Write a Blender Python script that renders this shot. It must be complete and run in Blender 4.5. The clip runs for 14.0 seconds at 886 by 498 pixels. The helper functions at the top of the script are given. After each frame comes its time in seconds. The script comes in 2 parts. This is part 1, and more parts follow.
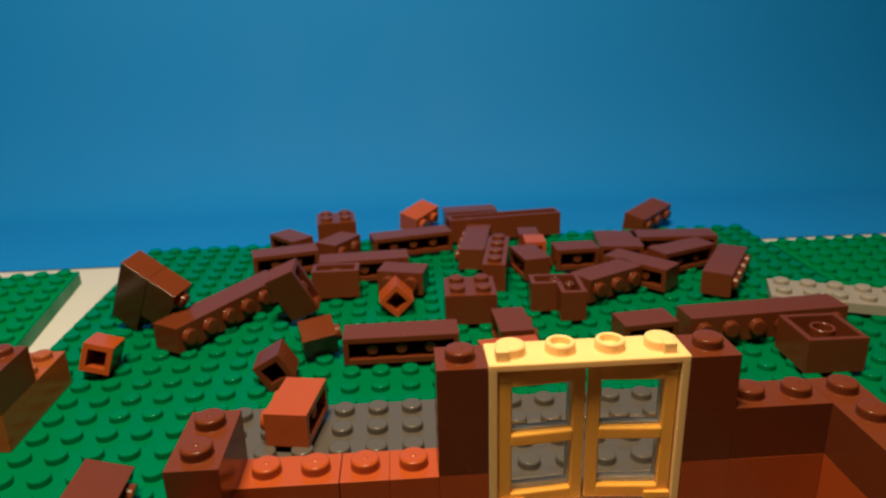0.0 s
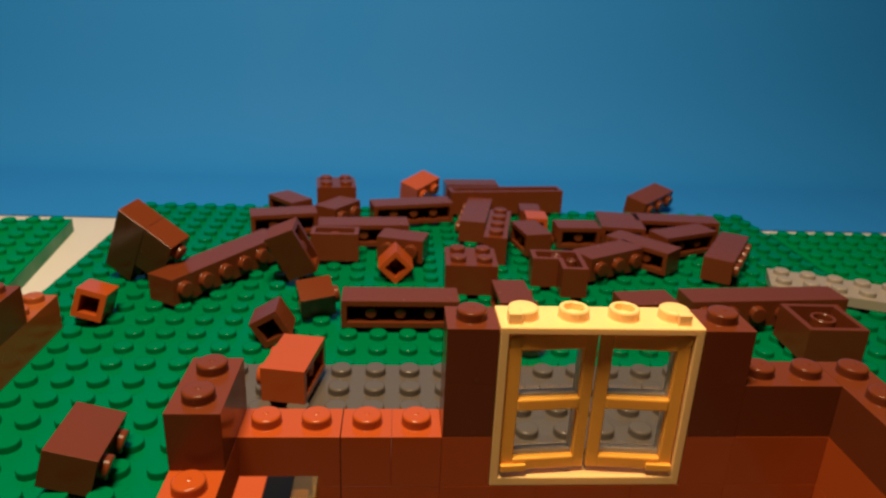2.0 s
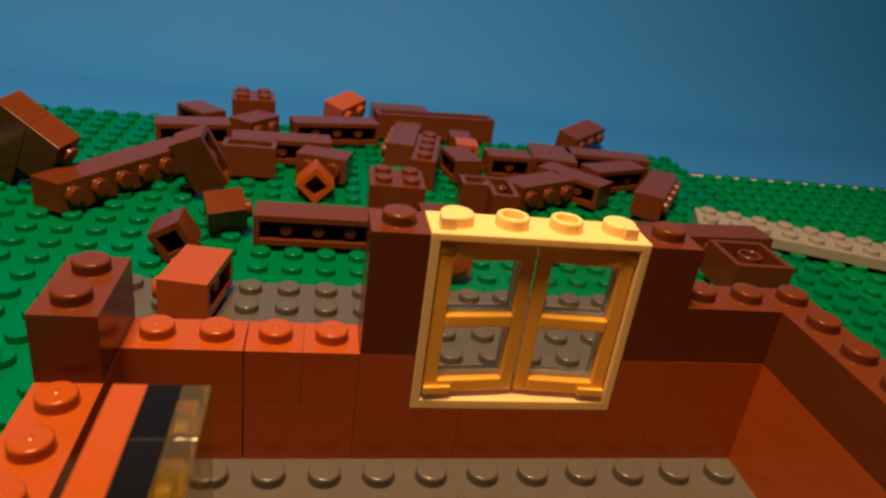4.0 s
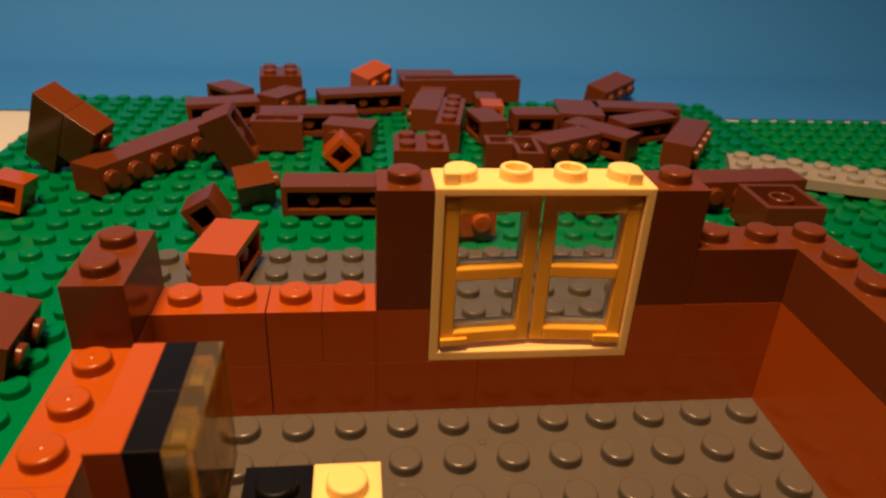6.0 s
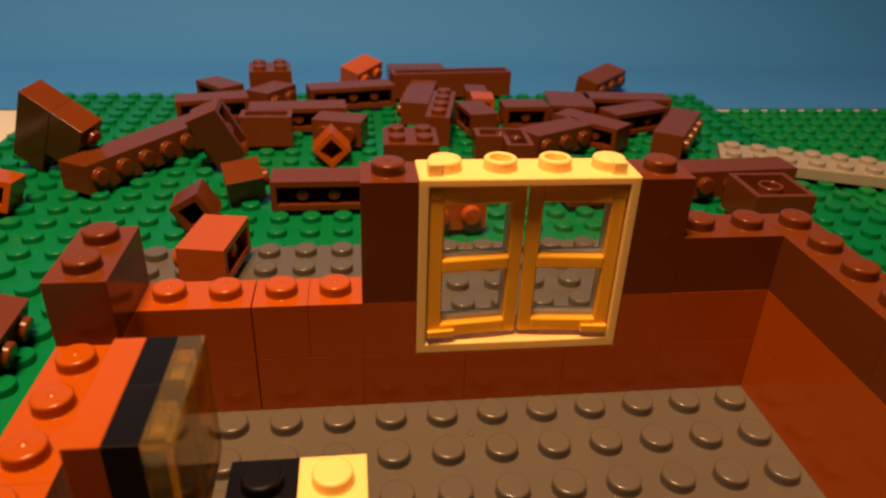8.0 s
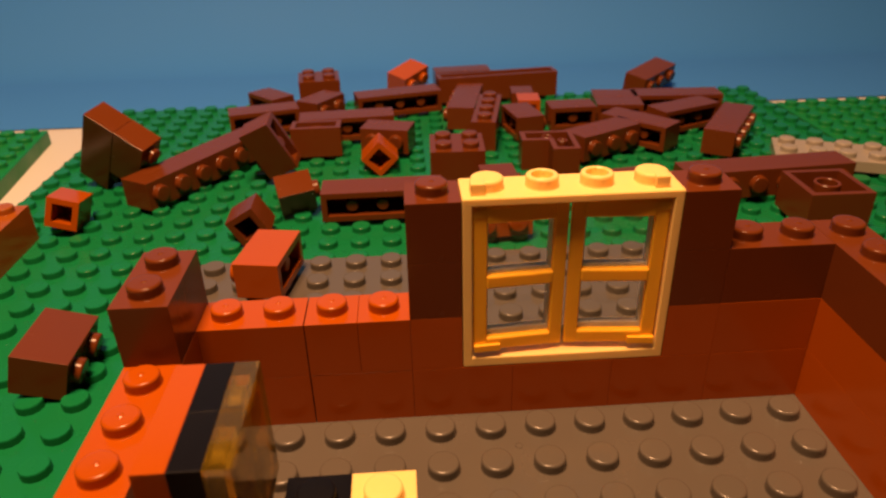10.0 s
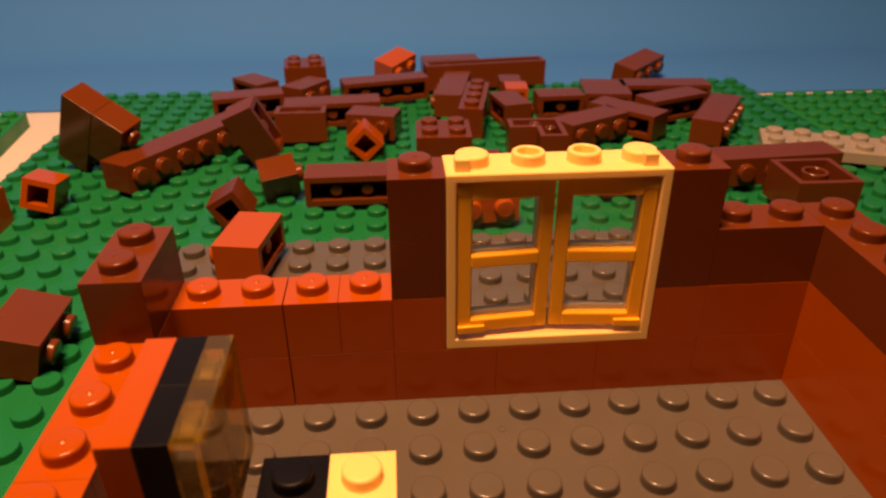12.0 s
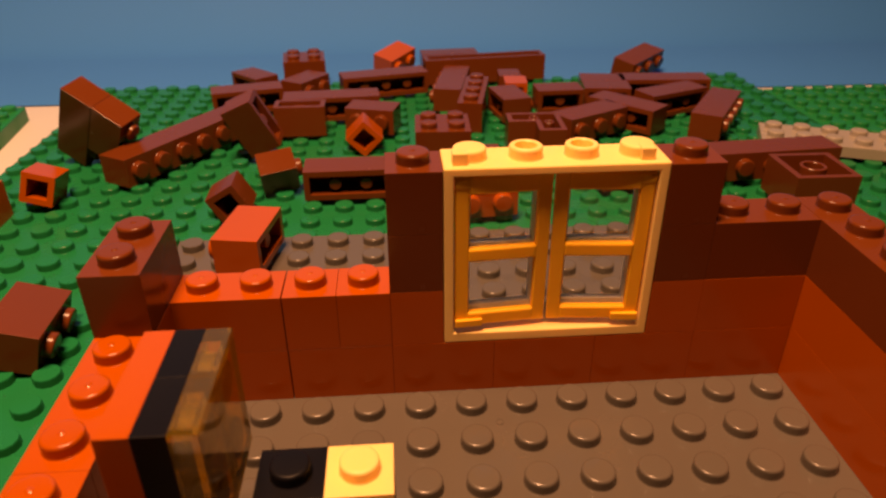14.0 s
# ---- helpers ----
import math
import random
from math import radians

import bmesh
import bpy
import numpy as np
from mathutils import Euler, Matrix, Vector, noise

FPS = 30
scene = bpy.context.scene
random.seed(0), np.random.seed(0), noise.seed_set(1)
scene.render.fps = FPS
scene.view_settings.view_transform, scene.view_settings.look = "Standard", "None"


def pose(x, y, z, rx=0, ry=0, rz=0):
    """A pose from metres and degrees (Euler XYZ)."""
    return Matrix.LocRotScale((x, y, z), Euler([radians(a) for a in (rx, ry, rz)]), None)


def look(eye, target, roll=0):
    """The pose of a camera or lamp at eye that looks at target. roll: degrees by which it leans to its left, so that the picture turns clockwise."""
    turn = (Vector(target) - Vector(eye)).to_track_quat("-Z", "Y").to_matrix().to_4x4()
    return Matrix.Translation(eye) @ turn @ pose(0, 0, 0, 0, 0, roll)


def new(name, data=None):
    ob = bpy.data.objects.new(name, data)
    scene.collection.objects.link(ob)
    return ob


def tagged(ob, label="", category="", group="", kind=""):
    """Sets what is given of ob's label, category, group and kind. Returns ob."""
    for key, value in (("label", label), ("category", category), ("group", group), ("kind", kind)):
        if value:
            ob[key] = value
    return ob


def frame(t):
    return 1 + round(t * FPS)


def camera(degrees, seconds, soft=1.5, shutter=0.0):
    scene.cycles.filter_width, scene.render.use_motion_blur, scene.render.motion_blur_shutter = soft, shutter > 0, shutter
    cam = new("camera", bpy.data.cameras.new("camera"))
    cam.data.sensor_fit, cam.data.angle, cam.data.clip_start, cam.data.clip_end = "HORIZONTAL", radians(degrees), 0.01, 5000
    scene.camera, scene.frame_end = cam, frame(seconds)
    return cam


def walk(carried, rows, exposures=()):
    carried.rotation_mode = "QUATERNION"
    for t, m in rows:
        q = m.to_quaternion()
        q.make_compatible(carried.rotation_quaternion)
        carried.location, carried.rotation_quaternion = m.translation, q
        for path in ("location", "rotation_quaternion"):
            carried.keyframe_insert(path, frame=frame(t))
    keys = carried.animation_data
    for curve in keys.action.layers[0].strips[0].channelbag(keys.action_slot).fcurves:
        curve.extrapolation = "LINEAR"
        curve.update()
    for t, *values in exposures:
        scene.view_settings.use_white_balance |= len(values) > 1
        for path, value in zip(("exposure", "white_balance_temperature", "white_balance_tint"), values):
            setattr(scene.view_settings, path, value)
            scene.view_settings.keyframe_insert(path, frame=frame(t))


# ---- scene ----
# All plan numbers are in stud pitches of the toy bricks: 8 mm each.
P = 0.008
BRICK, PLATE = 1.2, 0.4
cam = camera(64.69, 14.0, soft=2.3)
cam.data.dof.use_dof, cam.data.dof.focus_distance, cam.data.dof.aperture_fstop = True, 0.12, 40
# seconds, eye (studs), yaw, pitch, lean to the right (degrees)
ROWS = [
    (0.0, -1.466, -11.845, 11.310, -3.19, -18.90, 1.46),
    (0.5, -1.794, -11.793, 11.153, -0.88, -20.54, 1.52),
    (1.0, -1.929, -11.798, 11.001, -0.78, -20.71, 0.48),
    (1.5, -1.945, -11.875, 10.959, -1.31, -20.56, 0.35),
    (2.0, -2.017, -11.664, 10.759, -4.27, -20.48, -2.52),
    (2.5, -2.299, -11.375, 10.221, -7.88, -20.21, -6.49),
    (3.0, -2.198, -10.677, 9.658, -10.69, -21.10, -8.60),
    (3.5, -2.269, -10.691, 9.233, -12.12, -23.10, -10.15),
    (3.7, -2.158, -10.496, 9.370, -12.30, -23.64, -9.25),
    (5.8, -1.295, -11.106, 9.528, -7.40, -27.60, -2.74),
    (6.0, -1.272, -10.995, 9.430, -7.56, -27.43, -2.94),
    (6.5, -1.246, -10.932, 9.396, -8.15, -27.24, -3.14),
    (7.0, -1.184, -10.856, 9.300, -8.41, -27.25, -3.23),
    (7.5, -1.072, -10.845, 9.297, -8.46, -27.47, -2.90),
    (8.0, -1.059, -11.022, 9.368, -7.85, -27.81, -2.25),
    (8.5, -0.923, -11.055, 9.611, -4.82, -28.12, 0.15),
    (9.0, -0.922, -11.082, 9.716, -3.26, -28.11, 0.91),
    (9.2, -0.945, -11.130, 9.891, -2.92, -28.59, 1.41),
    (11.3, -0.840, -10.900, 9.501, -3.49, -27.88, 0.77),
    (11.5, -0.873, -10.965, 9.398, -3.65, -28.28, 0.36),
    (12.0, -0.835, -10.946, 9.437, -4.11, -28.69, 0.32),
    (12.5, -0.818, -10.918, 9.439, -4.39, -28.90, 0.33),
    (13.0, -0.810, -11.000, 9.467, -4.40, -29.01, 0.34),
    (13.5, -0.811, -11.038, 9.446, -4.26, -29.05, 0.27),
    (14.0, -0.796, -10.994, 9.438, -4.10, -29.11, 0.28),
]
walk(cam, [(t, pose(x * P, y * P, z * P, 0, 0, yaw) @ pose(0, 0, 0, 90 + pitch) @ pose(0, 0, 0, 0, 0, -lean))
           for t, x, y, z, yaw, pitch, lean in ROWS],
     exposures=[(0.0, -0.16, 4450, -14), (1.5, -0.17, 4750, -8), (2.5, -0.17, 5000, -5), (3.0, -0.19, 5150, -3), (3.6, -0.21, 5400, -2),
                (5.9, -0.19, 6050, 4), (7.0, -0.14, 6500, 5), (9.0, -0.11, 6750, 13), (11.5, -0.08, 7350, 29), (14.0, -0.08, 7600, 33)])

# ---- light ----
world = bpy.data.worlds.new("room_dark")
world.use_nodes = True
world.node_tree.nodes["Background"].inputs[0].default_value = (0.5, 0.42, 0.35, 1)
world.node_tree.nodes["Background"].inputs[1].default_value = 0.05
scene.world = world


def shaded_bulb(name, eye, target, radius, watts, colour):
    data = bpy.data.lights.new(name, "SPOT")
    data.spot_size, data.spot_blend = radians(150), 1.0
    data.shadow_soft_size, data.energy, data.color = radius, watts, colour
    ob = new(name, data)
    ob.matrix_world = look(eye, target)
    return ob


shaded_bulb("hanging_lamp_light", (-0.055, -0.045, 0.45), (-0.10, 0.17, 0.0), 0.065, 19.6, (1.0, 0.54, 0.25))


# ---- materials ----
def plastic(name, colour, rough=0.22, vary=0.045, bump=0.03, spec=0.34, alpha_glass=0.0, glow=False):
    """Moulded ABS: even colour, fine scuffs, faint smudges in the gloss."""
    m = bpy.data.materials.new(name)
    m.use_nodes = True
    nt = m.node_tree
    b = nt.nodes["Principled BSDF"]
    tc = nt.nodes.new("ShaderNodeTexCoord")
    smudge = nt.nodes.new("ShaderNodeTexNoise")
    smudge.inputs["Scale"].default_value, smudge.inputs["Detail"].default_value = 90, 4
    fine = nt.nodes.new("ShaderNodeTexNoise")
    fine.inputs["Scale"].default_value, fine.inputs["Detail"].default_value = 1400, 3
    info = nt.nodes.new("ShaderNodeObjectInfo")
    for n in (smudge, fine):
        nt.links.new(tc.outputs["Object"], n.inputs["Vector"])
    mix = nt.nodes.new("ShaderNodeMix")
    mix.data_type = "RGBA"
    dark = [c * (1 - vary) for c in colour]
    mix.inputs["A"].default_value, mix.inputs["B"].default_value = (*dark, 1), (*[min(1, c * (1 + vary)) for c in colour], 1)
    add = nt.nodes.new("ShaderNodeMath")
    add.operation = "ADD"
    half = nt.nodes.new("ShaderNodeMath")
    half.operation, half.inputs[1].default_value = "MULTIPLY", 0.5
    nt.links.new(info.outputs["Random"], half.inputs[0])
    part_n = nt.nodes.new("ShaderNodeMath")
    part_n.operation, part_n.inputs[1].default_value = "MULTIPLY", 0.5
    nt.links.new(smudge.outputs["Fac"], part_n.inputs[0])
    nt.links.new(half.outputs[0], add.inputs[0])
    nt.links.new(part_n.outputs[0], add.inputs[1])
    nt.links.new(add.outputs[0], mix.inputs["Factor"])
    nt.links.new(mix.outputs["Result"], b.inputs["Base Color"])
    rr = nt.nodes.new("ShaderNodeMapRange")
    rr.inputs["From Min"].default_value, rr.inputs["From Max"].default_value = 0.3, 0.7
    rr.inputs["To Min"].default_value, rr.inputs["To Max"].default_value = rough * 0.75, rough * 1.35
    nt.links.new(smudge.outputs["Fac"], rr.inputs["Value"])
    nt.links.new(rr.outputs["Result"], b.inputs["Roughness"])
    bp = nt.nodes.new("ShaderNodeBump")
    bp.inputs["Strength"].default_value, bp.inputs["Distance"].default_value = bump, 0.0003
    nt.links.new(fine.outputs["Fac"], bp.inputs["Height"])
    nt.links.new(bp.outputs["Normal"], b.inputs["Normal"])
    b.inputs["Specular IOR Level"].default_value = spec
    if glow:  # pale plastic lets light through
        b.inputs["Subsurface Weight"].default_value = 0.35
        b.inputs["Subsurface Radius"].default_value = (1.0, 0.9, 0.7)
        b.inputs["Subsurface Scale"].default_value = 0.0012
    if alpha_glass:
        b.inputs["Transmission Weight"].default_value = alpha_glass
        b.inputs["IOR"].default_value = 1.5
    return m


BROWN = plastic("reddish_brown_plastic", (0.131, 0.0323, 0.0076), rough=0.21, spec=0.25)
ORANGE = plastic("dark_orange_plastic", (0.38, 0.0731, 0.0038), rough=0.20, spec=0.34)
AMBER = plastic("dull_orange_plastic", (0.312, 0.0856, 0.0112))
DARK_GREEN = plastic("dark_green_plastic", (0.0012, 0.178, 0.058), rough=0.26, spec=0.30)
GREEN = plastic("bright_green_plastic", (0.00154, 0.2, 0.0522), rough=0.4, spec=0.28)
GREY = plastic("dark_grey_plastic", (0.106, 0.094, 0.079), rough=0.22, spec=0.5)
TAN = plastic("pale_tan_plastic", (0.307, 0.284, 0.246))
CREAM = plastic("light_yellow_plastic", (1.0, 0.68, 0.26), rough=0.35, glow=True)
YELLOW = plastic("orange_yellow_plastic", (1.0, 0.50, 0.035), rough=0.35, glow=True)
BLACK = plastic("black_plastic", (0.006, 0.006, 0.009), rough=0.35, spec=0.10)
CLEAR = plastic("clear_plastic", (0.985, 0.995, 0.98), rough=0.01, vary=0.01, bump=0.0, spec=0.12, alpha_glass=1.0)
MILKY = plastic("milky_plastic", (0.95, 0.95, 0.90), rough=0.35, alpha_glass=0.6)
CLEAR_YELLOW = plastic("clear_yellow_plastic", (0.88, 0.60, 0.075), rough=0.05, vary=0.02, bump=0.01, spec=0.5, alpha_glass=0.95)


def matte(name, colour, rough, scale, vary, bump, spec=0.3):
    m = plastic(name, colour, rough, vary, bump, spec)
    for n in m.node_tree.nodes:
        if n.type == "TEX_NOISE" and n.inputs["Scale"].default_value < 100:
            n.inputs["Scale"].default_value = scale
        if n.type == "MAP_RANGE":
            n.inputs["To Min"].default_value, n.inputs["To Max"].default_value = rough * 0.97, rough * 1.03
    return m


CARD = matte("blue_card", (0.022, 0.203, 0.665), 0.82, 14, 0.03, 0.05, spec=0.6)
TABLE = matte("white_table_paint", (0.577, 0.586, 0.567), 0.5, 20, 0.04, 0.05)
PLASTER = matte("warm_plaster", (0.12, 0.11, 0.095), 0.9, 6, 0.06, 0.1)

CURTAIN = matte("dark_curtain", (0.10, 0.07, 0.05), 0.95, 6, 0.1, 0.1)


# ---- mesh helpers ----
def finish(me, material):
    me.materials.append(material)
    me.polygons.foreach_set("use_smooth", [True] * len(me.polygons))
    bm = bmesh.new()  # broad faces keep their flat normals next to the rounded edges
    bm.from_mesh(me)
    for e in bm.edges:
        if len(e.link_faces) == 2:
            a, b = (f.calc_area() for f in e.link_faces)
            turn = e.calc_face_angle(0.0)
            e.smooth = turn < radians(32) and (turn < radians(3) or max(a, b) < 2.6 * min(a, b))
    bm.to_mesh(me)
    bm.free()
    return me


def mesh_of(name, bm, material):
    me = bpy.data.meshes.new(name)
    bmesh.ops.recalc_face_normals(bm, faces=bm.faces)
    bm.to_mesh(me)
    bm.free()
    return finish(me, material)


def child(name, me, parent, m=None, label=""):
    ob = new(name, me)
    ob.parent = parent
    if m is not None:
        ob.matrix_local = m
    return tagged(ob, label)


def at(x, y, z, rx=0, ry=0, rz=0):
    return pose(x * P, y * P, z * P, rx, ry, rz)


def add_box(bm, x0, x1, y0, y1, z0, z1, bevel=0.03):
    vs = bmesh.ops.create_cube(bm, size=1.0)["verts"]
    for v in vs:
        v.co = Vector(((x0 + x1) / 2 + v.co.x * (x1 - x0), (y0 + y1) / 2 + v.co.y * (y1 - y0), (z0 + z1) / 2 + v.co.z * (z1 - z0))) * P
    if bevel:
        edges = list({e for v in vs for e in v.link_edges})
        bmesh.ops.bevel(bm, geom=edges, offset=bevel * P, segments=2, profile=0.5, affect="EDGES")


def add_rings(bm, rings, segs, cap_first=False, cap_last=True, cx=0.0, cy=0.0):
    """A turned body from (radius, height) rings, in studs."""
    loops = []
    for r, z in rings:
        loops.append([bm.verts.new(((cx + r * math.cos(2 * math.pi * k / segs)) * P, (cy + r * math.sin(2 * math.pi * k / segs)) * P, z * P)) for k in range(segs)])
    for a, b in zip(loops, loops[1:]):
        for k in range(segs):
            bm.faces.new((a[k], a[(k + 1) % segs], b[(k + 1) % segs], b[k]))
    if cap_last:
        bm.faces.new(loops[-1])
    if cap_first:
        bm.faces.new(loops[0][::-1])


STUD_RINGS = [(0.318, -0.01), (0.302, 0.02), (0.300, 0.158), (0.297, 0.180), (0.287, 0.198), (0.270, 0.2085), (0.246, 0.2125), (0.15, 0.216), (0.06, 0.217)]
PIP = [(0.050, 0.222), (0.036, 0.231), (0.016, 0.235)]  # moulding mark on the tops of the bricks' studs
meshes = {}


def stud_mesh(material, segs=20, pip=False):
    key = ("stud", material.name, segs, pip)
    if key not in meshes:
        bm = bmesh.new()
        add_rings(bm, STUD_RINGS + (PIP if pip else []), segs)
        meshes[key] = mesh_of("stud", bm, material)
    return meshes[key]


def shell_mesh(nx, ny, h, material, corner=False):
    """The hollow body of a brick or plate, standing on z = 0, its studs' face up."""
    key = ("shell", nx, ny, h, material.name, corner)
    if key not in meshes:
        g, w = 0.0025, 0.19
        bm = bmesh.new()
        if corner:
            out = [(-1 + g, g), (0 + g, g), (g, -1 + g), (1 - g, -1 + g), (1 - g, 1 - g), (-1 + g, 1 - g)]
            inn = [(-1 + w, g + w), (w + g, w + g), (w + g, -1 + w), (1 - w, -1 + w), (1 - w, 1 - w), (-1 + w, 1 - w)]
        else:
            a, b = nx / 2 - g, ny / 2 - g
            out = [(-a, -b), (a, -b), (a, b), (-a, b)]
            a, b = nx / 2 - w, ny / 2 - w
            inn = [(-a, -b), (a, -b), (a, b), (-a, b)]
        n = len(out)
        loop = lambda pts, z: [bm.verts.new((x * P, y * P, z * P)) for x, y in pts]
        ob, ot, ib, it = loop(out, 0), loop(out, h), loop(inn, 0), loop(inn, h - 0.2 if h > 0.6 else h - 0.12)
        top = bm.faces.new(ot)
        sides = []
        for k in range(n):
            j = (k + 1) % n
            sides.append(bm.faces.new((ob[k], ob[j], ot[j], ot[k])))
            bm.faces.new((ob[j], ob[k], ib[k], ib[j]))
            bm.faces.new((ib[j], ib[k], it[k], it[j]))
        bm.faces.new(it[::-1])
        bmesh.ops.recalc_face_normals(bm, faces=bm.faces)
        edges = [e for e in bm.edges if (e.verts[0] in ot or e.verts[1] in ot or (e.verts[0] in ob and e.verts[1] in ob))]
        bmesh.ops.bevel(bm, geom=edges, offset=0.008 * P, segments=2, profile=0.5, affect="EDGES")
        meshes[key] = mesh_of("brick", bm, material)
    return meshes[key]


def tube_mesh(material, r, inner, h):
    key = ("tube", material.name, r, inner, h)
    if key not in meshes:
        bm = bmesh.new()
        if inner:
            add_rings(bm, [(r, h), (r, 0.02), (r - 0.02, 0), (inner + 0.02, 0), (inner, 0.02), (inner, h)], 18, cap_last=False)
        else:
            add_rings(bm, [(r, h), (r, 0.02), (r - 0.02, 0)], 14)
        meshes[key] = mesh_of("tube", bm, material)
    return meshes[key]


def brick(nx, ny, h, material, m, label="", category="", group="", name="toy_brick", parent=None, corner=False, skip=(), under=False):
    """One moulded piece: body, a stud for each place, and tubes below where they show. m: pose of the middle of its underside."""
    ob = new(name, shell_mesh(nx, ny, h, material, corner))
    if parent:
        ob.parent = parent
        ob.matrix_local = m
        tagged(ob, label)
    else:
        ob.matrix_world = m
        tagged(ob, label, category, group)
    for i in range(nx):
        for j in range(ny):
            if (i, j) in skip or (corner and (i, j) == (0, 0)):
                continue
            child("stud", stud_mesh(material, pip=material in (ORANGE, BROWN) and not under), ob, at(i - (nx - 1) / 2, j - (ny - 1) / 2, h))
    if under:
        if min(nx, ny) == 1:
            for i in range(max(nx, ny) - 1):
                o = i - (max(nx, ny) - 2) / 2
                child("pin", tube_mesh(material, 0.2, 0, h - 0.28), ob, at(o if nx > ny else 0, o if ny > nx else 0, 0.10))
        elif corner:
            child("pin", tube_mesh(material, 0.2, 0.12, h - 0.2), ob, at(0.5, 0.0, 0.02))
            child("pin", tube_mesh(material, 0.2, 0.12, h - 0.2), ob, at(0.0, 0.5, 0.02))
        else:
            for i in range(nx - 1):
                for j in range(ny - 1):
                    child("tube", tube_mesh(material, 0.406, 0.30, h - 0.2), ob, at(i - (nx - 2) / 2, j - (ny - 2) / 2, 0.02))
    return ob


def slab(name, x0, x1, y0, y1, z0, z1, material, bevel=0.02):
    bm = bmesh.new()
    add_box(bm, x0, x1, y0, y1, z0, z1, bevel)
    return new(name, mesh_of(name, bm, material))


# ---- setting: room, table, backdrop ----
TABLE_Z = -0.66
tagged(slab("tabletop", -75, 75, -10.6, 60, TABLE_Z - 3, TABLE_Z, TABLE, 0.2), "white painted table top under the toy scene", "table", kind="structure")


def room():
    w, h = 130, 150
    z0 = -95
    for name, x0, x1, y0, y1, za, zb in (("wall_north", -w, w, w, w + 4, z0, h), ("wall_south", -w, w, -w - 4, -w, z0, h),
                                         ("wall_west", -w - 4, -w, -w, w, z0, h), ("wall_east", w, w + 4, -w, w, z0, h),
                                         ("ceiling", -w, w, -w, w, h, h + 4), ("floor", -w, w, -w, w, z0 - 4, z0)):
        tagged(slab(name, x0, x1, y0, y1, za, zb, PLASTER if name != "wall_south" else CURTAIN, 0), "plain warm plaster of the dim room", "room", kind="structure")


room()


def backdrop_sheet():
    """Blue card: it lies on the table, sweeps up behind the plates and stands."""
    prof = [(22.35 + k * 0.9, TABLE_Z + 0.05) for k in range(10)]
    for k in range(100):  # it bends up and straightens slowly as it rises
        a = radians(87 * (1 - math.exp(-0.5 * k / 5.5)))
        prof.append((prof[-1][0] + 0.5 * math.cos(a), prof[-1][1] + 0.5 * math.sin(a)))
    n = 41
    bm = bmesh.new()
    grid = []
    for y, z in prof:
        grid.append([bm.verts.new(((-60 + 120 * i / (n - 1)) * P, y * P, z * P)) for i in range(n)])
    for a, b in zip(grid, grid[1:]):
        for i in range(n - 1):
            bm.faces.new((a[i], a[i + 1], b[i + 1], b[i]))
    bmesh.ops.recalc_face_normals(bm, faces=bm.faces)
    bmesh.ops.solidify(bm, geom=bm.faces[:], thickness=0.04 * P)
    ob = new("backdrop", mesh_of("backdrop", bm, CARD))
    return tagged(ob, "plain blue card sweeping up behind the toy scene", "backdrop", kind="structure")


backdrop_sheet()


# ---- baseplates ----
def studded_plate(name, nx, ny, thick, material, m, label, near, category="baseplate"):
    """A plate with its studs; near(x, y) picks those that are parts of their own, the rest are one part."""
    bm = bmesh.new()
    add_box(bm, -nx / 2, nx / 2, -ny / 2, ny / 2, -thick, 0, 0.03)
    ob = new(name, mesh_of(name, bm, material))
    ob.matrix_world = m
    tagged(ob, label, category)
    rest = []
    for i in range(nx):
        for j in range(ny):
            x, y = i - (nx - 1) / 2, j - (ny - 1) / 2
            if near(x, y):
                child("stud", stud_mesh(material), ob, at(x, y, 0))
            else:
                rest.append((x, y))
    if rest:
        verts, faces, segs = [], [], 12
        for x, y in rest:
            base = len(verts)
            for r, z in STUD_RINGS[1:5]:
                verts += [((x + r * math.cos(2 * math.pi * k / segs)) * P, (y + r * math.sin(2 * math.pi * k / segs)) * P, (z - 0.02 if z < 0.1 else z) * P) for k in range(segs)]
            for q in range(3):
                faces += [(base + q * segs + k, base + q * segs + (k + 1) % segs, base + (q + 1) * segs + (k + 1) % segs, base + (q + 1) * segs + k) for k in range(segs)]
            faces.append(tuple(base + 3 * segs + k for k in range(segs)))
        me = bpy.data.meshes.new("stud_field")
        me.from_pydata(verts, [], faces)
        tagged(child("stud_field", finish(me, material), ob), kind="stuff")
    return ob


studded_plate("baseplate", 32, 32, 0.24, DARK_GREEN, at(1, 8, -0.4), "dark green studded baseplate lying on the white table",
              lambda x, y: -12 < x < 14 and -1.0 < y < 11)
studded_plate("baseplate", 32, 32, 0.24, GREEN, at(33.2, 5.3, -0.4), "bright green studded baseplate beside the dark green one",
              lambda x, y: x < -9 and 2 < y)
studded_plate("baseplate", 24, 24, 0.62, GREEN, at(-27.4, 6.9, -0.03, 0, 0, 7.2), "bright green studded plate lying askew on the white table",
              lambda x, y: x > 0 and y > -3)
studded_plate("floor_plate", 16, 16, 0.39, GREY, at(1, -1, 0), "dark grey studded plate, the floor of the toy house",
              lambda x, y: -7.5 < x and y > -5, "plate")


bm = bmesh.new()
add_rings(bm, [(0.085, -0.004), (0.082, 0.012), (0.066, 0.014), (0.055, 0.002)], 16)
child("mould_mark", mesh_of("mould_mark", bm, GREY), bpy.data.objects["floor_plate"], at(0.0, 0.02, 0))


# ---- the toy house ----
def wall(name, label):
    ob = new(name)
    return tagged(ob, label, "wall", kind="structure")


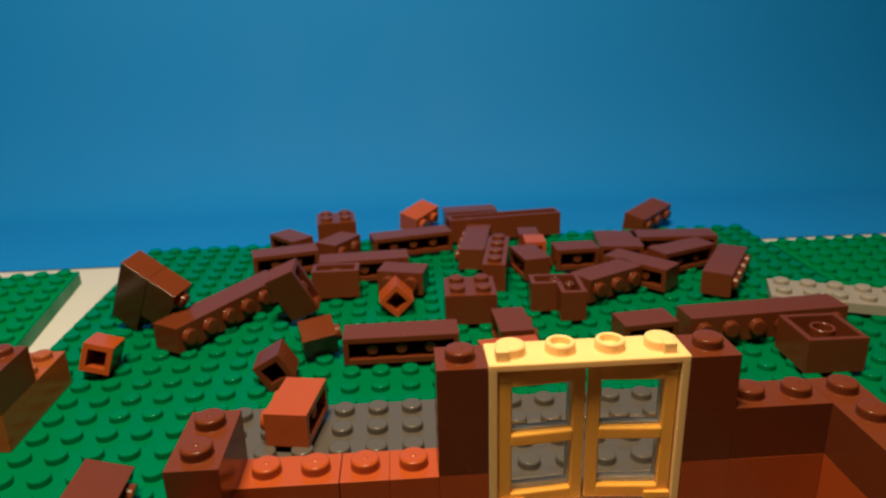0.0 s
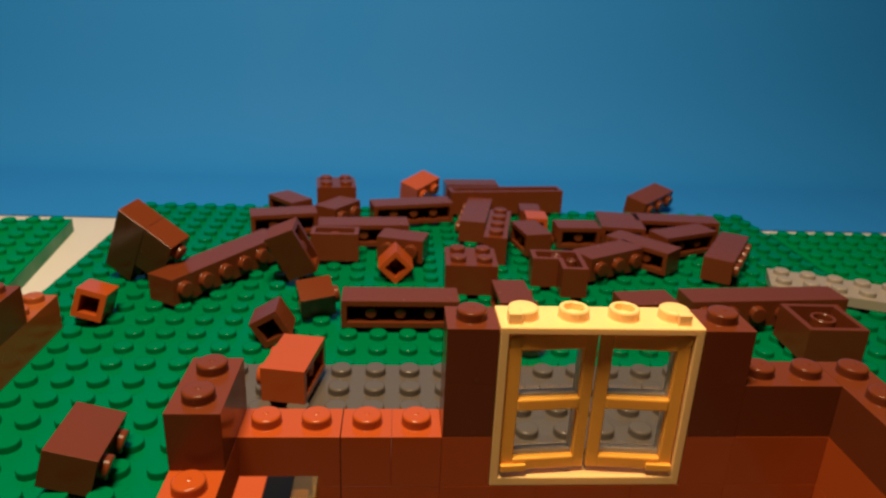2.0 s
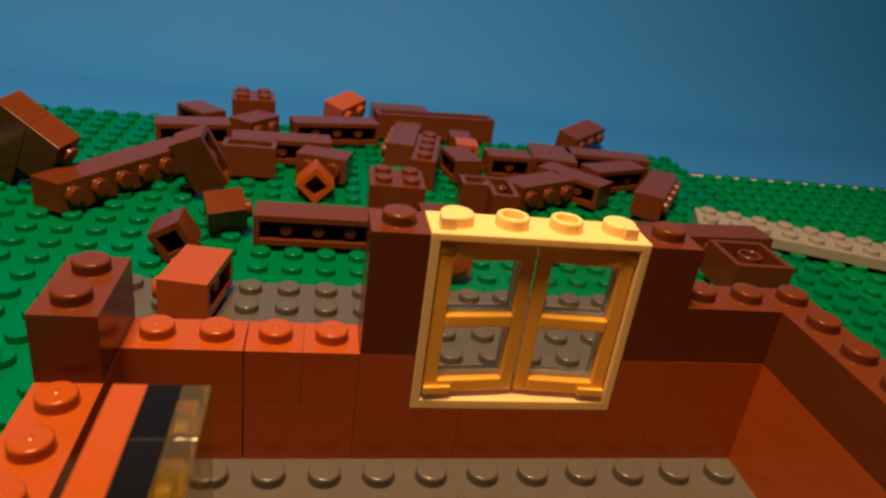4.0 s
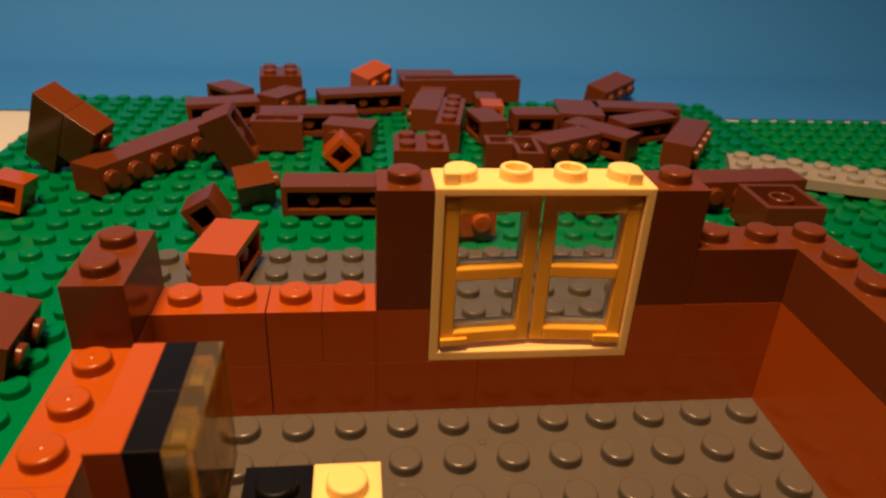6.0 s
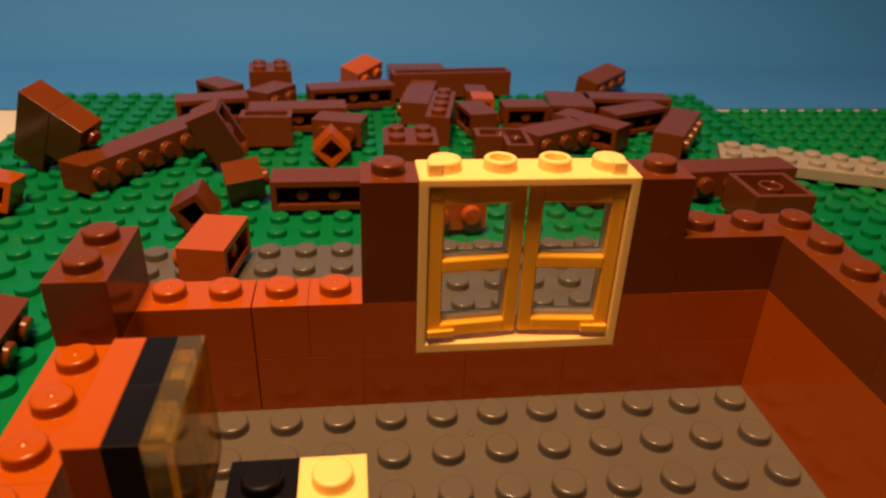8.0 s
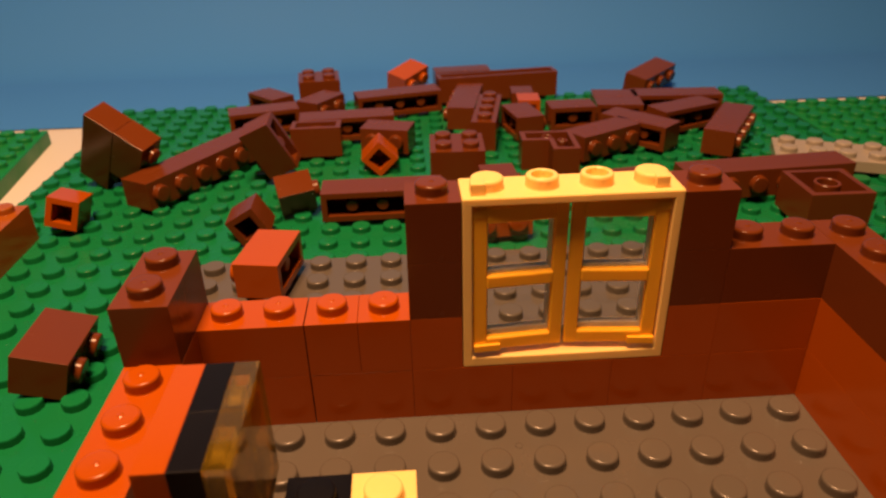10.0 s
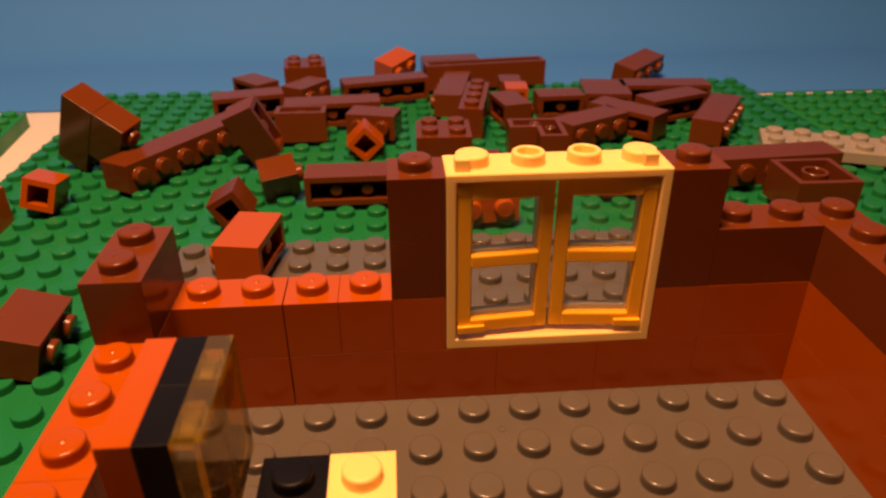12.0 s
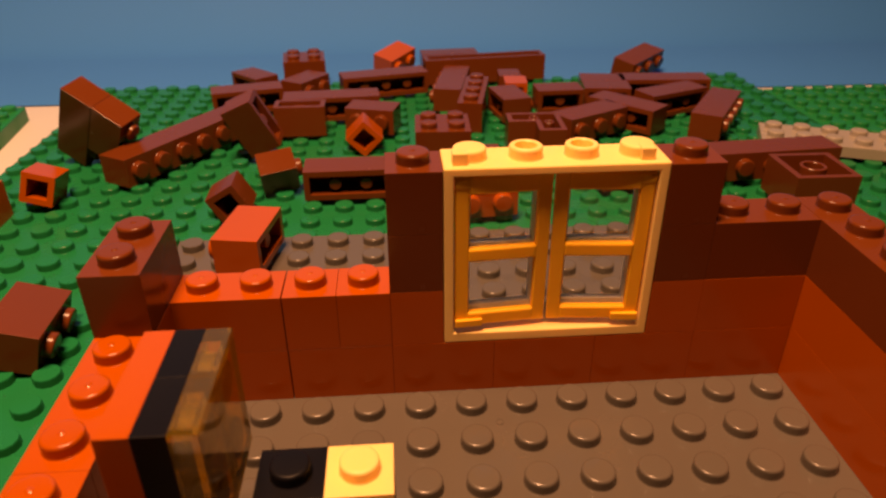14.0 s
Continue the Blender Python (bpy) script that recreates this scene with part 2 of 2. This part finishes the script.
wall_back = wall("wall_back", "low back wall of orange and brown toy bricks")
wall_left = wall("wall_left", "low side wall of orange toy bricks with a brown corner brick")
wall_right = wall("wall_right", "side wall of orange toy bricks capped with brown ones")


def lay(parent, x0, x1, y0, y1, row, material):
    nx, ny = round(x1 - x0), round(y1 - y0)
    loose = random.uniform(-0.003, 0.003)  # bricks never seat quite in line
    slip = -0.018 if (x1, y0) == (-3, 0) else 0.0  # one joint stands open
    brick(nx, ny, BRICK, material, at((x0 + x1) / 2 + (slip if nx > ny else loose), (y0 + y1) / 2 + (loose if nx > ny else 0.0), row * BRICK), name="brick", parent=parent)


for x0, x1 in ((-5, -3), (-3, -1), (-1, 1), (1, 3), (3, 5), (5, 7)):
    lay(wall_back, x0, x1, 0, 1, 0, ORANGE)
for x0, x1 in ((-5, -3), (-3, -2), (-2, -1), (-1, 0), (4, 5), (5, 7)):
    lay(wall_back, x0, x1, 0, 1, 1, ORANGE)
for x0, x1, row in ((-1, 0, 2), (-1, 0, 3), (4, 5, 2), (4, 5, 3), (5, 7, 2)):
    lay(wall_back, x0, x1, 0, 1, row, BROWN)
for y0, y1 in ((-7, 1), (-9, -7)):
    lay(wall_right, 7, 8, y0, y1, 0, ORANGE)
for y0, y1 in ((-5, 1), (-9, -5)):
    lay(wall_right, 7, 8, y0, y1, 1, ORANGE)
for y0, y1 in ((-3, 1), (-7, -3), (-9, -7)):
    lay(wall_right, 7, 8, y0, y1, 2, BROWN)
for y0, y1 in ((-1, 1), (-5, -1), (-9, -5)):
    lay(wall_left, -6, -5, y0, y1, 0, ORANGE)
for y0, y1 in ((0, 1), (-4, 0), (-8, -4)):
    lay(wall_left, -6, -5, y0, y1, 1, ORANGE)
lay(wall_left, -6, -5, -1, 1, 2, BROWN)


def house_window():
    ob = tagged(new("window_1"), "cream toy window with two orange-yellow casements ajar", "window", kind="structure")
    ob.matrix_world = at(0, 0, BRICK)
    H = 3 * BRICK + 0.045  # the frame stands a little proud of the bricks beside it
    bm = bmesh.new()  # one moulded ring
    loops = []
    for y in (0.0, 0.98):
        for x0, x1, za, zb in ((0.01, 3.99, 0.005, H), (0.19, 3.81, 0.22, H - 0.16)):
            loops.append([bm.verts.new((x * P, y * P, z * P)) for x, z in ((x0, za), (x1, za), (x1, zb), (x0, zb))])
    for p, q in ((0, 1), (1, 3), (3, 2), (2, 0)):
        for k in range(4):
            j = (k + 1) % 4
            bm.faces.new((loops[p][k], loops[p][j], loops[q][j], loops[q][k]))
    bmesh.ops.recalc_face_normals(bm, faces=bm.faces)
    bmesh.ops.bevel(bm, geom=[e for e in bm.edges if e.calc_face_angle(0.0) > 0.5], offset=0.028 * P, segments=2, profile=0.5, affect="EDGES")
    fr = child("window_frame", mesh_of("window_frame", bm, CREAM), ob)
    for x in (0.5, 3.5):
        child("stud", stud_mesh(CREAM), fr, at(x, 0.5, H))
    bm = bmesh.new()
    add_rings(bm, [(0.318, -0.01), (0.302, 0.02), (0.300, 0.17), (0.288, 0.20), (0.27, 0.2125), (0.215, 0.2125), (0.20, 0.20), (0.20, 0.06)], 22)
    hollow = mesh_of("hollow_stud", bm, CREAM)
    for x in (1.5, 2.5):
        child("hollow_stud", hollow, fr, at(x, 0.5, H))
    for x in (0.30, 3.60):
        bm = bmesh.new()
        add_box(bm, x - 0.13, x + 0.13, 0.12, 0.40, H - 0.01, H + 0.225, 0.02)
        child("hinge_pin", mesh_of("hinge_pin", bm, CREAM), fr)
    # casements, hinged at the outer stiles near the front, ajar
    for side, hx in ((1, 0.21), (-1, 3.79)):
        w, z0, z1 = 1.765, 0.33, H - 0.2
        bm = bmesh.new()
        s = side
        X = lambda a, b: (min(s * a, s * b), max(s * a, s * b))
        add_box(bm, *X(0.0, 0.26), -0.11, 0.05, z0, z1, 0.03)
        add_box(bm, *X(w - 0.26, w), -0.11, 0.05, z0, z1, 0.03)
        for za, zb in ((z0 + 0.02, 0.63), (1.75, 2.02), (z1 - 0.34, z1)):
            add_box(bm, *X(0.24, w - 0.24), -0.13, 0.05, za, zb, 0.04)
        ca = child("casement", mesh_of("casement", bm, YELLOW), ob, at(hx, 0.165, 0, 0, 0, s * 4.5), "orange-yellow casement ajar")
        for zc, out in ((z0 - 0.02, -0.19), (z1 - 0.24, -0.125)):
            bm = bmesh.new()
            add_box(bm, *X(0.0, 0.52), out, -0.10, zc + 0.04, zc + 0.20, 0.015)
            child("hinge_block", mesh_of("hinge_block", bm, YELLOW), ca)
        bm = bmesh.new()
        for a, b, za, zb in ((0.2, 0.30, 0.47, z1 - 0.2), (w - 0.30, w - 0.2, 0.47, z1 - 0.2),
                             (0.2, w - 0.2, 0.47, 0.72), (0.2, w - 0.2, 1.80, 2.06), (0.2, w - 0.2, z1 - 0.36, z1 - 0.2)):
            add_box(bm, *X(a, b), 0.045, 0.19, za, zb, 0)
        rim = child("pane_rim", mesh_of("pane_rim", bm, MILKY), ca, label="milky clear plastic rim")
        rim.visible_shadow = False
        bm = bmesh.new()
        add_box(bm, *X(0.25, w - 0.25), 0.13, 0.14, 0.60, z1 - 0.30, 0)
        pane = child("pane", mesh_of("pane", bm, CLEAR), ca, label="clear plastic pane")
        pane.visible_shadow = False


house_window()


# ---- things inside the house ----
def sideways(name, nx, nz, material, parent, x0, y_mid, z0, smooth=False, thick=PLATE):
    """A plate on edge, studs towards +x: nx studs along y, nz up."""
    skip = [(i, j) for i in range(nz) for j in range(nx)] if smooth else ()
    return brick(nz, nx, thick, material, at(x0, y_mid, z0 + nz / 2, 0, 90, 0), name=name, parent=parent, skip=skip)


panel = tagged(new("panel_stack"), "stack of orange, black and clear yellow plates standing on edge", "toy plates")
sideways("orange_plate", 2, 4, ORANGE, panel, -4.20, -4.16, 0.0)
for y in (-4.66, -3.66):
    sideways("black_plate", 1, 2, BLACK, panel, -3.80, y, 2.0)
for y in (-4.66, -3.66):
    clear = sideways("clear_tile", 1, 2, CLEAR_YELLOW, panel, -3.40, y, 2.0, smooth=True, thick=0.34)
    clear.visible_shadow = False

brick(2, 1, BRICK, BLACK, at(-2, -3.5, 0), "black toy brick on the grey floor plate", "brick")
brick(1, 1, PLATE, BLACK, at(-2.5, -3.5, BRICK), "black one-stud plate on the black brick", "plate")
brick(1, 1, PLATE, CREAM, at(-1.5, -3.5, BRICK), "light yellow one-stud plate on the black brick", "plate")

# ---- the pair of bricks on the baseplate's edge ----
brick(2, 4, BRICK, AMBER, at(-14, 8, -0.4), "dull orange brick pressed onto the green baseplate", "brick")
brick(1, 2, BRICK, BROWN, at(-13.5, 7, 0.8), "brown brick pressed onto the dull orange brick", "brick")

# ---- loose bricks ----
GROUND = -0.19
SCATTER = "scattered loose bricks"


def on_side(n, x, y, stud_dir, material=BROWN, z=GROUND, label="", ny=1):
    """A loose brick on its long side: its middle, and the heading of its studs."""
    m = at(x, y, z) @ pose(0, 0, 0, 0, 0, stud_dir - 90) @ at(0, -BRICK / 2, ny / 2) @ pose(0, 0, 0, -90, 0, 0)
    word = "orange" if material is ORANGE else "reddish brown"
    size = ("one", "two", "three", "four", "five", "six")[n - 1]
    return brick(n, ny, BRICK, material, m, label or f"loose {word} brick, {size} studs long, lying on its side", "brick", SCATTER, under=True)


def upright(nx, ny, x, y, yaw, material=BROWN, z=GROUND, label=""):
    return brick(nx, ny, BRICK, material, at(x, y, z, 0, 0, yaw), label or "loose reddish brown brick standing upright on the studs", "brick", SCATTER)


def upturned(nx, ny, x, y, yaw, material=BROWN, z=GROUND, label="", corner=False):
    m = at(x, y, z + BRICK + 0.0) @ pose(0, 0, 0, 0, 180, yaw)
    return brick(nx, ny, BRICK, material, m, label or "loose reddish brown brick upside down, hollow side up", "brick", SCATTER, corner=corner, under=True)


def tumbled(n, place, turn, material=BROWN, label=""):
    return brick(n, 1, BRICK, material, at(*place, *turn), label, "brick", SCATTER, under=True)


on_side(6, -8.68, 14.15, -31.5)
tumbled(2, (-9.81, 2.57, 0.443), (-106.7, -1.1, -87.9), label="loose reddish brown brick tipped onto its studs between the plate's rows")
on_side(2, -7.18, 21.94, 43)
on_side(3, -7.15, 19.60, 104)
upright(2, 2, -5.10, 24.05, 6.6, label="loose reddish brown square brick standing upright at the plate's back edge")
on_side(2, -4.77, 21.10, -34)
on_side(4, -1.20, 21.60, 103.3)
on_side(4, -1.77, 10.40, 90.5)
on_side(4, -3.40, 18.30, 94.2)
upturned(2, 1, -4.50, 16.40, 0)
on_side(2, -1.63, 16.58, -105.5)
upright(2, 2, 0.96, 13.60, -2, label="loose reddish brown square brick standing upright on the studs")
on_side(4, 1.93, 20.49, 168.4)
upright(4, 1, 2.60, 17.78, 78.8)
on_side(2, 4.13, 17.90, 11.6)
on_side(1, 4.60, 21.00, 86)
on_side(1, 4.70, 19.80, 86, ORANGE)
upturned(6, 1, 3.75, 23.50, 6.8)
on_side(3, 2.28, 26.85, 94.4, z=TABLE_Z + 0.1)
upturned(2, 2, 4.40, 13.48, -92, corner=True, label="loose reddish brown corner brick upside down, hollow side up")
on_side(3, 6.93, 15.30, -61)
on_side(3, 8.75, 16.30, 42)
on_side(2, 6.37, 18.53, 92)
on_side(2, 8.53, 18.65, 82)
on_side(2, 8.69, 19.86, 82)
on_side(4, 11.46, 19.74, 86)
on_side(3, 11.15, 17.85, 113)
on_side(4, 12.35, 15.90, -34)
on_side(2, 6.90, 10.40, 97)
on_side(6, 11.40, 10.85, -86)
upturned(2, 2, 12.30, 8.58, -1, label="loose reddish brown square brick upside down, hollow side up")
on_side(2, -4.72, 5.57, 170, ORANGE, z=0.21, label="loose orange brick lying on its side on the grey floor plate")
on_side(2, 2.20, 10.80, 2)
on_side(2, 1.85, 8.75, -84, ORANGE)
tumbled(2, (-5.36, 13.77, 1.33), (-155.9, 63.0, 18.9), label="loose reddish brown brick tilted against another brick")
tumbled(1, (-5.30, 10.81, 0.33), (-83.8, 24.0, -72.6), label="loose reddish brown one-stud brick lying tilted")
tumbled(1, (-1.94, 14.10, 0.27), (-92, 45.0, 0), ORANGE, label="loose orange one-stud brick balanced on its edge")
tumbled(1, (-5.92, 8.62, 0.28), (-90, 60.3, 1.3), label="loose reddish brown one-stud brick tilted on its edge")
tumbled(1, (-12.08, 10.01, 0.42), (-98.8, 16.2, 0.1), ORANGE, label="loose orange one-stud brick lying hollow side out")
tumbled(2, (-1.10, 26.77, 0.30), (-101.8, 9.4, -130.9), ORANGE, label="loose orange brick tilted on the blue card")
tumbled(3, (11.58, 25.23, 0.25), (-100.1, 4.7, -137.7), label="loose reddish brown brick tilted on the blue card")

pair = tagged(new("toy_brick_pair"), "two reddish brown bricks joined end on end, leaning on their corner", "bricks", SCATTER)
pair.matrix_world = at(-12.38, 14.16, 1.57, -19.6, 122.1, -42.5)
brick(3, 1, BRICK, BROWN, at(0, 0, 0), name="brick", parent=pair, under=True)
brick(2, 1, BRICK, BROWN, at(-0.5, 0.012, BRICK + 0.012), name="brick", parent=pair)

brick(8, 2, PLATE, TAN, at(17.05, 12.46, -0.19, 0, 0, -22.2), "pale tan plate lying loose across the two green baseplates", "plate")
